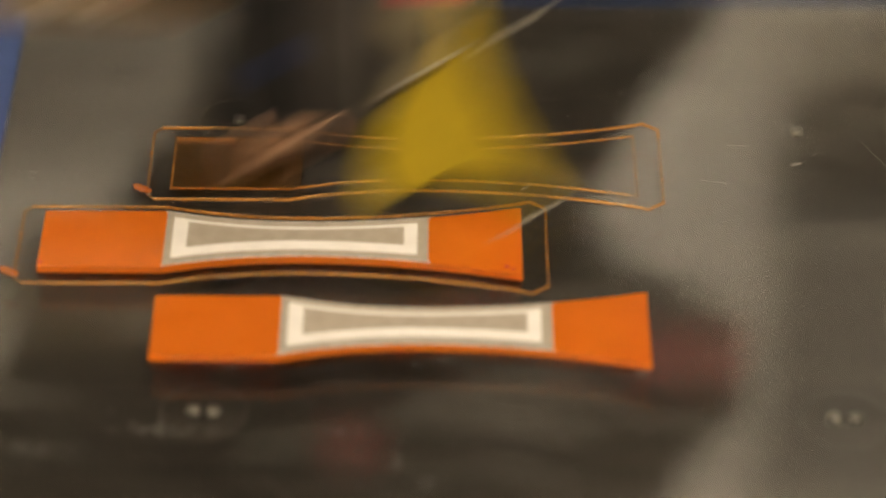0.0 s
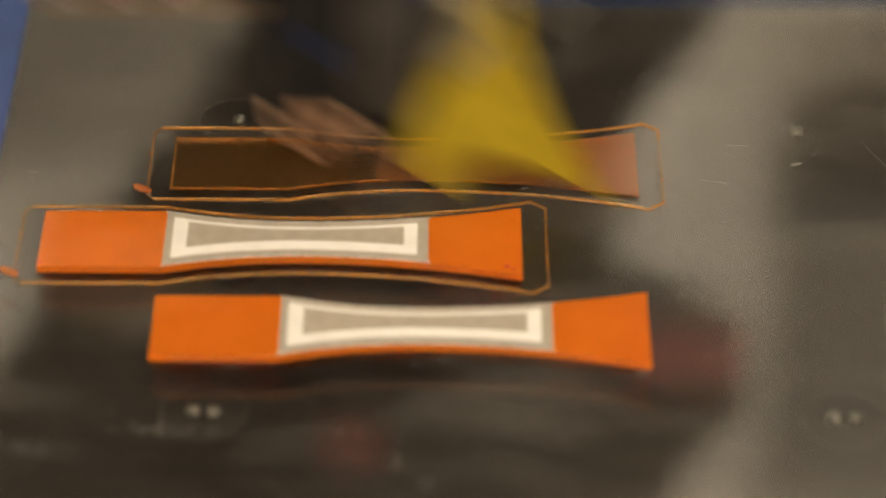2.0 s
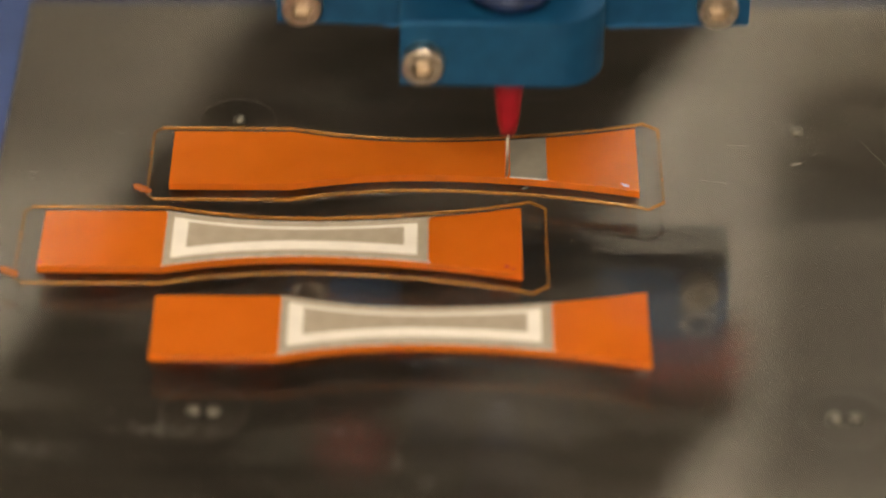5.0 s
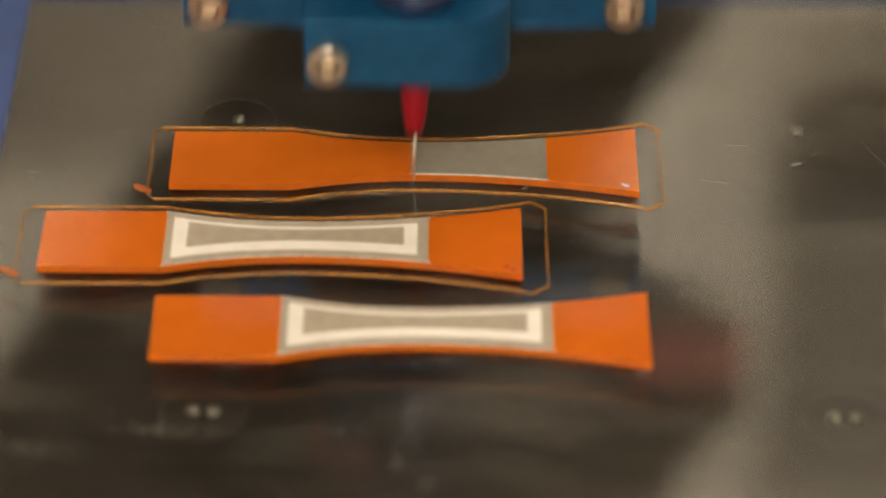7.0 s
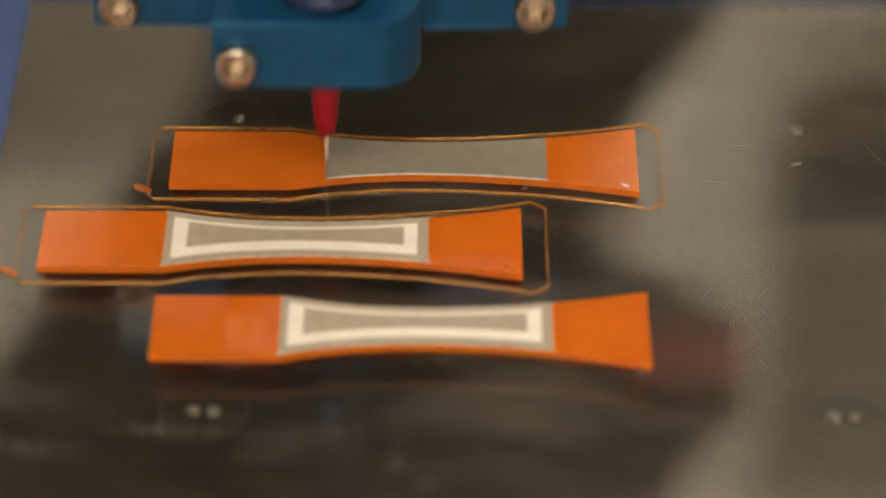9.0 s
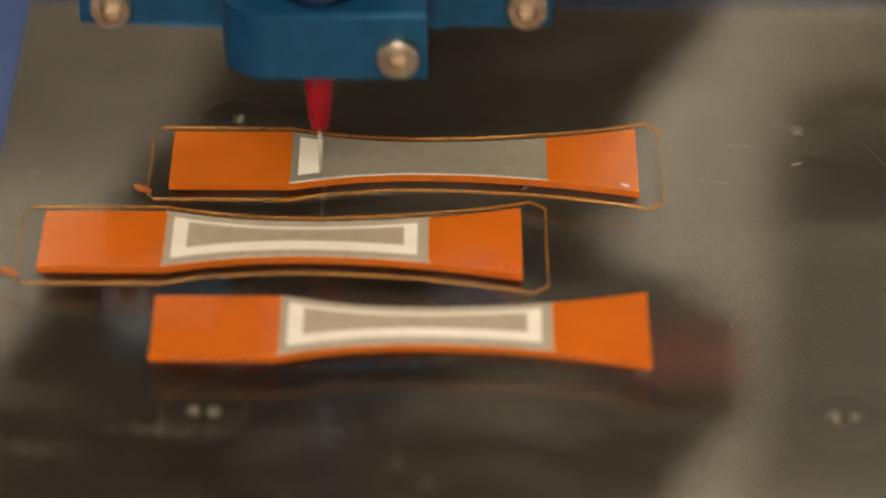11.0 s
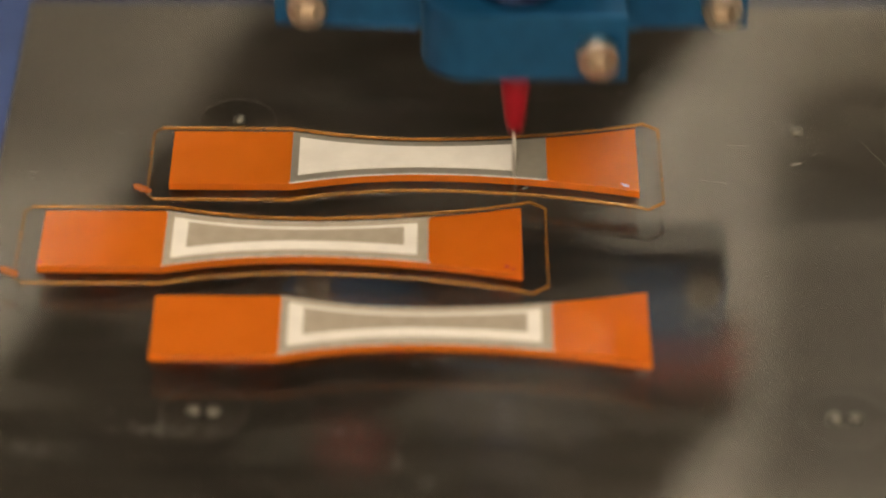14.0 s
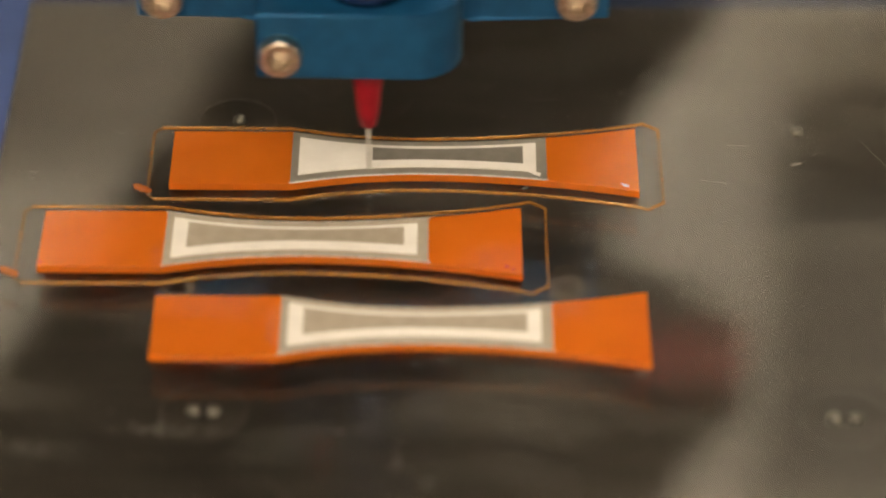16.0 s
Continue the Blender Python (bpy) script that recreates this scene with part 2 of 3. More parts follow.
def print_bed():
    t = thing("print_bed", pose(0, 0, -0.0119), "dark polished print bed under a clear plate", "print bed")
    part("base_plate", box(bmesh.new(), -0.0724, 0.13, -0.12, 0.0746, 0.0, 0.0089, 0.0004), bed_metal, t, "dark polished metal plate")
    g = part("glass_plate", box(bmesh.new(), -0.0722, 0.1295, -0.1195, 0.0744, 0.009, 0.0119, 0.0002), glass, t, "clear glass plate with scratches")
    g.visible_shadow = False
    # bar added to draw the dark navy band past the plate's back edge
    part("added_rear_bar", box(bmesh.new(), -0.0729, 0.13, 0.0756, 0.13, 0.0, 0.0075, 0.001), dark_navy, t, "dark blue bar added behind the plate")


def bed_screw(x, y, glints, rimmed):
    """A countersunk screw in the base plate, under the glass."""
    t = thing("bed_screw", pose(x * MM, y * MM, -2.99 * MM), "bright bed screw in a round countersink under the glass", "screw", "bed screws")
    part("countersink", lathe(bmesh.new(), [(6.3 * MM, 0), (6.3 * MM, 0.02 * MM), (2.2 * MM, 0.021 * MM)], 40), bed_metal, t, "round countersunk recess")
    bm = bmesh.new()
    seg = 48
    rings = [[bm.verts.new(((6.4 + 0.05 * math.cos(a)) * math.cos(math.tau * i / seg) * MM, (6.4 + 0.05 * math.cos(a)) * math.sin(math.tau * i / seg) * MM, (0.06 + 0.05 * math.sin(a)) * MM))
              for a in [math.tau * k / 6 for k in range(6)]] for i in range(seg)]
    for i in range(seg):
        for k in range(6):
            bm.faces.new((rings[i][k], rings[(i + 1) % seg][k], rings[(i + 1) % seg][(k + 1) % 6], rings[i][(k + 1) % 6]))
    if rimmed:
        part("rim", bm, rim_metal, t, "thin pale rim", True)
    else:
        bm.free()
    # bumps draw the screw's bright glint, twice where its reflection doubles
    for u in glints:
        bm = lathe(bmesh.new(), [(1.15 * MM, 0.03 * MM), (1.1 * MM, 0.6 * MM), (0.7 * MM, 1.0 * MM), (0.2 * MM, 1.1 * MM)], 16, pose(u * MM, 0, 0))
        part("screw_glint_bump", bm, glint_metal, t, "bright bump drawn for a glint of the screw", True)


def litter():
    """Dust flakes, threads and scratches on the glass: x, y, length, width, turn."""
    spots = [(-66.6, 52.7, 0.9, 0.5, 60), (57.1, 23.4, 2.2, 0.9, 20), (43.2, 18.4, 5.0, 0.22, -12), (60.2, 26.0, 0.8, 0.35, 10), (13.2, 16.4, 1.6, 0.5, 30),
             (-4.0, -28.6, 1.2, 0.35, 50), (61.5, 0.8, 0.6, 0.5, 0), (47.5, 28.5, 4.5, 0.18, -3), (-14.9, -44.3, 0.7, 0.4, 0), 
             (-43.6, -44.6, 1.0, 0.4, 0), (-53.0, 31.0, 2.2, 0.1, -12), (-66.0, 20.0, 1.6, 0.22, 8), (-61.0, 20.5, 1.1, 0.2, 30), (66.0, 44.0, 1.2, 0.4, 20), (66.5, 3.8, 0.7, 0.4, 80)]
    bm = bmesh.new()
    rnd = random.Random(4)
    for x, y, ln, wd, turn in spots:
        m = pose(x * MM, y * MM, 0, 0, 0, turn)
        n = 9
        ring = []
        for i in range(n):
            a = math.tau * i / n
            k = rnd.uniform(0.55, 1.1)
            ring.append((ln / 2 * k * math.cos(a), wd / 2 * k * math.sin(a)))
        low = [bm.verts.new(m @ (Vector((u, v, 0.02)) * MM)) for u, v in ring]
        top = [bm.verts.new(m @ (Vector((u * 0.8, v * 0.8, 0.09 + rnd.uniform(0, 0.08))) * MM)) for u, v in ring]
        bm.faces.new(top)
        for i in range(n):
            bm.faces.new((low[i], low[(i + 1) % n], top[(i + 1) % n], top[i]))
    # fine dust
    for _ in range(230):
        x, y = rnd.uniform(-70, 80), rnd.uniform(-62, 68)
        r = rnd.choice((0.04, 0.05, 0.06, 0.08, 0.1))
        m = pose(x * MM, y * MM, 0, 0, 0, rnd.uniform(0, 180))
        k = rnd.uniform(1, 3.5)
        v = [bm.verts.new(m @ (Vector(c) * MM)) for c in ((-r * k, -r, 0.02), (r * k, -r * 0.7, 0.02), (r * k * 0.8, r, 0.02), (-r * k * 0.7, r * 0.8, 0.02), (0, 0, 0.02 + r))]
        for i in range(4):
            bm.faces.new((v[i], v[(i + 1) % 4], v[4]))
    # smears of crumbs: x, y, spread along x and y, count
    for x, y, sx, sy, count in ((57.1, 33.1, 3.4, 2.6, 60), (42.3, -46.9, 5.0, 1.0, 34), (-6.6, -50.5, 0.7, 2.2, 14), (-1.7, -56.0, 1.6, 1.6, 22), (-40.0, -43.9, 7.0, 1.1, 60), (-60.0, -48.5, 5.0, 2.6, 34),
                                (29.5, -31.0, 1.0, 1.6, 12), (33.0, 45.0, 7.0, 4.0, 30), (-57.0, 34.0, 4.0, 12.0, 22), (-67.0, 19.0, 2.5, 1.0, 14), (10.0, -44.5, 18.0, 1.4, 40), (0.6, -27.5, 1.2, 1.6, 12)):
        for _ in range(count):
            m = pose(rnd.gauss(x, sx * 0.6) * MM, rnd.gauss(y, sy * 0.6) * MM, 0, 0, 0, rnd.gauss(8, 25))
            r, k = rnd.uniform(0.05, 0.13), rnd.uniform(1.0, 3.5)
            v = [bm.verts.new(m @ (Vector(c) * MM)) for c in ((-r * k, -r, 0.02), (r * k, -r * 0.7, 0.02), (r * k * 0.8, r, 0.02), (-r * k * 0.7, r * 0.8, 0.02), (0, 0, 0.02 + r))]
            for i in range(4):
                bm.faces.new((v[i], v[(i + 1) % 4], v[4]))
    ob = part("dust", bm, dust_grey)
    tagged(ob, "pale dust flakes and crumbs on the glass", "dust", kind="stuff")
    bm = bmesh.new()
    lines = [(67.6, 31.6, 71.8, 22.6, 0.09), (-72, 13, -66, 14.5, 0.12), (-50.5, 29.5, -56.8, 30.5, 0.1), (52, 38, 55, 36.5, 0.08)]
    for _ in range(85):
        x, y, a = rnd.uniform(-70, 78), rnd.uniform(-62, 66), rnd.gauss(0, 0.9)
        ln = rnd.uniform(1.0, 7.0)
        lines.append((x, y, x + ln * math.cos(a), y + ln * math.sin(a), rnd.uniform(0.015, 0.04)))
    for x0, y0, x1, y1, w in lines:
        d = Vector((x1 - x0, y1 - y0))
        nrm = Vector((-d.y, d.x)).normalized() * w / 2
        mid = Vector(((x0 + x1) / 2, (y0 + y1) / 2)) + nrm * rnd.uniform(-6, 6)
        run = [Vector((x0, y0)), mid, Vector((x1, y1))]
        sides = [[bm.verts.new(((q.x + k * nrm.x) * MM, (q.y + k * nrm.y) * MM, (0.012 + (0.01 if k == 0 else 0)) * MM)) for k in (-1, 0, 1)] for q in run]
        for a, b in zip(sides, sides[1:]):
            for k in range(2):
                bm.faces.new((a[k], a[k + 1], b[k + 1], b[k]))
    ob = part("scratches", bm, scratch_grey)
    tagged(ob, "fine pale scratches on the glass plate", "scratches", kind="stuff")


room()
wall_pieces()
bench()
print_bed()
for sx, sy, glints in ((-34.3, 38.9, (0.4,)), (-35.2, -36.6, (-1.4, 1.4)), (59.4, -37.4, (-1.5, 1.5)), (58.6, 36.4, (-0.2,))):
    bed_screw(sx, sy, glints, not (sx > 0 and sy > 0))
litter()


# ---- the printed bars ----
LENGTH, GRIP, WAIST = 75.0, 19.3, 40.0


def half(x):
    """Half the width of the bar at x, in mm."""
    if x <= GRIP:
        return 7.2
    if x < WAIST:
        return 4.5 + 2.7 * ((WAIST - x) / (WAIST - GRIP)) ** 2
    return 4.5 + 4.2 * ((x - WAIST) / (LENGTH - WAIST)) ** 2


def stations(a, b, step=1.0):
    n = max(1, round((b - a) / step))
    return [a + (b - a) * i / n for i in range(n + 1)]


def outline(a, b, inset, step=1.0, shift=0.0):
    xs = stations(a, b, step)
    if a < GRIP < b:
        xs = sorted(xs + [GRIP, GRIP + 0.02])
    return [(x * MM, (shift - half(x) + inset) * MM) for x in xs] + [(x * MM, (shift + half(x) - inset) * MM) for x in reversed(xs)]


def slab(a, b, inset, z0, z1, bevel=0.0, shift=0.0):
    return prism(bmesh.new(), outline(a, b, inset, 1.0, shift), z0 * MM, z1 * MM, bevel=bevel * MM)


THICK = 1.3
PAD = (19.3, 60.4, 0.15)
WHITE = (20.5, 58.7, 1.7)
INNER = (22.8, 56.6, 3.1)
SPOTS = {"front": (-43.8, -21.2), "middle": (-62.7, 0.4), "back": (-43.8, 22.4)}


def finished_bar(spot, label):
    x, y = SPOTS[spot]
    t = thing("tensile_bar", pose(x * MM, y * MM, 0.0001), label, "test bar", "printed test bars")
    part("body", slab(0, LENGTH, 0, 0, THICK, 0.12), orange, t)
    part("grey_pad", slab(*PAD, THICK + 0.002, THICK + 0.16, 0.05), glare_grey_paste, t, "matt grey rubbery pad, glare put into its colour")
    bm = bmesh.new()
    rnd = random.Random(len(spot))
    for x in stations(PAD[0], PAD[1], 0.45):
        for side in (-1, 1):
            r = rnd.uniform(0.06, 0.17)
            c = Vector((x + rnd.uniform(-0.1, 0.1), side * (half(x) - PAD[2] - 0.05), THICK + 0.1))
            for v in bmesh.ops.create_icosphere(bm, subdivisions=1, radius=1.0)["verts"]:
                v.co = (c + Vector((v.co.x * 0.26, v.co.y * r, v.co.z * (0.06 + r * 0.6)))) * MM
    part("edge_beads", bm, pale_edge_glint, t, "rough pale edge of the pad", True)
    part("white_pad", slab(*WHITE, THICK + 0.161, THICK + 0.36, 0.05), white_paste, t, "white waisted pad")
    part("inner_pad", slab(*INNER, THICK + 0.361, THICK + 0.45, 0.03, 0.6), glare_grey_paste, t, "grey waisted window on the white pad")
    return t


def speck(bar, x, y, r):
    bm = lathe(bmesh.new(), [(r * MM, 0), (r * 0.9 * MM, 0.03 * MM), (r * 0.3 * MM, 0.05 * MM)], 9, pose(x * MM, y * MM, THICK * MM))
    part("scorch_speck", bm, dark_red, bar, "small dark scorched speck")


bar_front = finished_bar("front", "orange waisted test bar with white-framed grey pad")
bar_middle = finished_bar("middle", "orange waisted test bar with white-framed grey pad, inside its skirt line")
speck(bar_middle, 72.6, -6.6, 0.4)
speck(bar_middle, 73.6, -7.2, 0.25)
speck(bar_middle, 0.5, -6.2, 0.35)
bx, by = SPOTS["back"]
bar_back = thing("tensile_bar", pose(bx * MM, by * MM, 0.0001), "orange waisted test bar being printed layer by layer", "test bar", "printed test bars")

SLEEP = -6.6 * MM
beads = []      # (object, second at which it is laid)


def bead_run(name, mat, a, b, inset, z0, z1, count, when, shift=0.0, caps=False):
    """Cross strips of a layer, each one laid when the nozzle passes."""
    edges = [a + (b - a) * i / count for i in range(count + 1)]
    for x0, x1 in zip(edges, edges[1:]):
        bm = prism(bmesh.new(), outline(x0, x1, inset, 0.4, shift), z0 * MM, z1 * MM)
        if caps:
            # the rounded turn of the bead at its near end, highlight painted in pale
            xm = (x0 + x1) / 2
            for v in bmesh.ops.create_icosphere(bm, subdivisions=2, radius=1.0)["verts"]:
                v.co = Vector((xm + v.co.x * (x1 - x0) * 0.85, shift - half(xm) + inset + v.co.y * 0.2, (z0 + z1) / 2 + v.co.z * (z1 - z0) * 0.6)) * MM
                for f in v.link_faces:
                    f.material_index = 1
        ob = part(name, bm, mat, bar_back)
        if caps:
            ob.data.materials.append(pale_edge_glint)
        beads.append((ob, when((x0 + x1) / 2)))


def along(rows):
    """From a list of (x in mm, second) the second at x."""
    xs, ts = [r[0] for r in rows], [r[1] for r in rows]
    return lambda x: float(np.interp(x, xs, ts))


LZ = THICK / 5
bead_run("first_layer", orange_layers[0], 0, LENGTH, 0, 0, LZ, 25, along([(0, -3.0), (17, -0.2), (22, 0.3), (50, 0.9), (75, 1.5)]))
bead_run("second_layer", orange_layers[1], 0, LENGTH, 0, LZ, 2 * LZ, 25, along([(0, 2.28), (14, 2.2), (36, 2.0), (75, 1.72)]))
bead_run("third_layer", orange_layers[2], 0, LENGTH, 0, 2 * LZ, 3 * LZ, 25, along([(0, 2.33), (12, 2.4), (36, 2.66), (60, 2.85), (75, 3.0)]))
bead_run("fourth_layer", orange_layers[3], 0, LENGTH, 0, 3 * LZ, 4 * LZ, 25, along([(0, 3.02), (75, 3.12)]))
bead_run("top_layer", orange_layers[4], -0.04, LENGTH + 0.04, -0.04, 0.02, 5 * LZ, 25, along([(0, 3.95), (50, 3.88), (75, 3.84)]))
bead_run("grey_bead", dim_paste, *PAD, THICK + 0.002, THICK + 0.16, 56, along([(19.3, 9.9), (24.0, 9.18), (25.0, 8.98), (28.5, 8.48), (31.8, 7.98), (35.3, 7.48), (39.0, 6.98), (43.0, 6.48), (45.1, 6.28), (60.4, 4.22)]), 0.0, True)
bead_run("white_bead", white_paste, *WHITE, THICK + 0.161, THICK + 0.36, 52, along([(20.5, 10.6), (26.8, 11.3), (38.6, 12.5), (50.4, 13.5), (55.0, 14.0), (58.7, 14.42)]), 0.1)
bead_run("inner_bead", dark_paste, *INNER, THICK + 0.361, THICK + 0.5, 46, along([(22.8, 16.6), (32.0, 16.0), (43.3, 15.5), (53.8, 15.0), (56.6, 14.86)]), 0.6)


def thread(pts, w, h, bm):
    """A closed printed line through the points (mm), w half wide and h high."""
    rings = []
    n = len(pts)
    for i in range(n):
        d = (Vector(pts[(i + 1) % n]) - Vector(pts[i - 1])).normalized()
        nrm = Vector((d.y, -d.x)) * w
        c = Vector(pts[i])
        rings.append([bm.verts.new(((c.x + k * nrm.x) * MM, (c.y + k * nrm.y) * MM, z * MM)) for k, z in ((-1, 0), (-0.8, h), (0.8, h), (1, 0))])
    for i in range(n):
        a, b = rings[i], rings[(i + 1) % n]
        for k in range(4):
            bm.faces.new((a[k], a[(k + 1) % 4], b[(k + 1) % 4], b[k]))
    return bm


part("outline_thread", thread([(u / MM, v / MM) for u, v in outline(0.25, LENGTH - 0.25, 0.25, 1.5)], 0.2, 0.27, bmesh.new()), skirt_plastic, bar_back, "thin first outline of the bar")
tail = part("paste_tail", thread([(57.6, -4.2), (58.2, -3.9), (58.6, -4.4), (59.3, -4.8), (59.2, -5.1), (58.5, -4.7), (58.0, -4.3)], 0.12, 0.3, bmesh.new()), white_paste, bar_back, "little white paste tail")
for v in tail.data.vertices:
    v.co.z += (THICK + 0.3) * MM
beads.append((tail, 14.43))
fleck = part("fleck", thread([(72.3, -6.7), (72.8, -7.0), (73.4, -7.3), (73.3, -7.5), (72.7, -7.2)], 0.12, 0.15, bmesh.new()), white_paste, bar_back, "white paste fleck")
for v in fleck.data.vertices:
    v.co.z += THICK * MM
beads.append((fleck, 4.15))


def skirt(spot):
    x, y = SPOTS[spot]
    pts = []
    for s in (-1, 1):
        xs = stations(GRIP, LENGTH, 1.5)
        side = [(-3.5, s * 8.4), (-2.3, s * 9.9), (GRIP, s * 9.9)] + [(u, s * (half(u) + 2.65)) for u in xs[1:]] + [(76.4, s * 11.9), (78.9, s * 10.1)]
        pts += side if s < 0 else side[::-1]
    bm = thread(pts, 0.25, 0.28, bmesh.new())
    t = thing("skirt_line", pose(x * MM, y * MM, 0.0001), "thin orange printed skirt line round a test bar", "skirt line", "skirt lines")
    part("thread", bm, skirt_plastic, t)
    bm = bmesh.new()
    for k, (u, v, r) in enumerate(((-4.9, -6.9, 0.7), (-4.2, -7.4, 0.75), (-3.4, -7.9, 0.6), (-5.3, -6.5, 0.5))):
        made = bmesh.ops.create_icosphere(bm, subdivisions=2, radius=r * MM)["verts"]
        for w in made:
            w.co = Vector((w.co.x * 1.2 + u * MM, w.co.y + v * MM, w.co.z * 0.55 + 0.3 * MM))
    part("start_blob", bm, amber, t, "orange blob at the line's start", True)


skirt("middle")
skirt("back")


# ---- tool heads ----
def cap_screw(parent, x, y, z, r=3.25):
    """A cap screw that faces the front, with a six-sided socket."""
    bm = bmesh.new()
    seg = 24
    m = pose(x * MM, y * MM, z * MM, 90, 0, 0)
    prof = [(r, -1.0), (r, 2.2), (r * 0.9, 2.6)]
    rings = [[bm.verts.new(m @ (Vector((q * math.cos(math.tau * i / seg), q * math.sin(math.tau * i / seg), h)) * MM)) for i in range(seg)] for q, h in prof]
    for h in (2.6, 0.2):
        ring = []
        for i in range(seg):
            a = math.tau * i / seg
            k = 0.62 * r * math.cos(math.pi / 6) / math.cos((a % (math.pi / 3)) - math.pi / 6)
            ring.append(bm.verts.new(m @ (Vector((k * math.cos(a), k * math.sin(a), h)) * MM)))
        rings.append(ring)
    for a, b in zip(rings, rings[1:]):
        for i in range(seg):
            bm.faces.new((a[i], a[(i + 1) % seg], b[(i + 1) % seg], b[i]))
    bm.faces.new(rings[-1])
    bm.faces.new(rings[0][::-1])
    return part("cap_screw", bm, steel, parent, "worn bright steel cap screw")


def dispensing_head(flip, drop, low, lift, side, label):
    """flip: 1 puts the front screw at +x, -1 mirrors it. drop, low: how much lower hub and block sit, lift: how much higher the wings sit, mm. side: the front screw's distance."""
    t = thing("dispensing_head", pose(0, 0.28, 0.002), label, "print head", "dispensing heads")
    k = flip
    # plan outline of the front boss, with one wide rounded corner
    pts = [(17.0, -4.5), (17.0, 22.0), (-14.8, 22.0)] + [(-14.8 + 7.5 * (1 - math.cos(a)), -4.5 + 7.5 * (1 - math.sin(a))) for a in [math.pi / 2 * i / 10 for i in range(11)]]
    pts = [(k * u * MM, v * MM) for u, v in pts]
    block = part("lower_block", prism(bmesh.new(), pts, (21.3 - low) * MM, (33.2 - low) * MM, bevel=0.5 * MM), blue_metal, t)
    wings = {}
    for side_x, plan in ((32.6, [(17.1, 9.0), (18.2, 9.4), (20.5, 9.8), (36.6, 9.8), (36.6, 22), (17.1, 22)]), (-32.9, [(-14.9, 22), (-38.0, 22), (-38.0, 9.8), (-18.0, 9.8), (-15.9, 9.4), (-14.9, 9.0)])):
        wings[side_x] = part("wing", prism(bmesh.new(), [(k * u * MM, v * MM) for u, v in plan], (21.3 + lift) * MM, (33.2 + lift) * MM, bevel=0.5 * MM), blue_metal, t, "blue side wing")
    # solid block; its navy draws the dark recess above the boss
    up = [(k * u * MM, v * MM) for u, v in ((15.5, 7.5), (15.5, 22), (-12.6, 22), (-12.6, 7.5))]
    part("clamp", prism(bmesh.new(), up, (33.25 - low) * MM, 60 * MM, bevel=0.8 * MM), dark_navy, t, "dark navy block for the recessed clamp")
    rings = [(6.9, 33.25 - low), (6.9, 35.0 - low), (6.3, 35.3 - low), (6.3, 60.0), (7.5, 60.4), (7.5, 108.0), (9.0, 108.5), (9.0, 110.0)]
    part("syringe_barrel", lathe(bmesh.new(), [(r * MM, z * MM) for r, z in rings], 28, pose(0, 4.3 * MM, 0)), barrel_blue, t, "dark blue glossy barrel", True)
    for u, a, b in ((20.6, 36.0, 15.4), (-18.6, -37.4, 15.0)):
        part("wing_plate", box(bmesh.new(), k * min(u, a) * MM if k > 0 else -max(u, a) * MM, k * max(u, a) * MM if k > 0 else -min(u, a) * MM, b * MM, 21.5 * MM, (33.25 + lift) * MM, 42 * MM, 0.6 * MM), blue_metal, t, "blue upper wing plate")
    cap_screw(block, k * side, -4.5, 26.3 - low)
    for x, wing in wings.items():
        cap_screw(wing, k * x, 9.8, 25.6 + lift)
    d = drop
    hub = [(1.15, 9.0 - d), (1.3, 9.1 - d), (1.75, 11.5 - d), (2.3, 17.0 - d), (2.45, 21.25 - low)]
    socket = part("needle_hub", lathe(bmesh.new(), [(r * MM, z * MM) for r, z in hub]), red_plastic, t, "tapered red plastic needle hub", True)
    part("needle", lathe(bmesh.new(), [(0.2 * MM, 0.05 * MM), (0.23 * MM, 0.2 * MM), (0.23 * MM, 9.0 * MM)], 16), needle_steel, socket, "thin steel needle", True)
    return t


grey_head = dispensing_head(-1, 0.6, 1.2, 0.9, 13.4, "blue anodised dispensing head with red needle hub, for grey paste")
white_head = dispensing_head(1, 0.0, 0.0, 0.6, 12.5, "blue anodised dispensing head with red needle hub, for white paste")


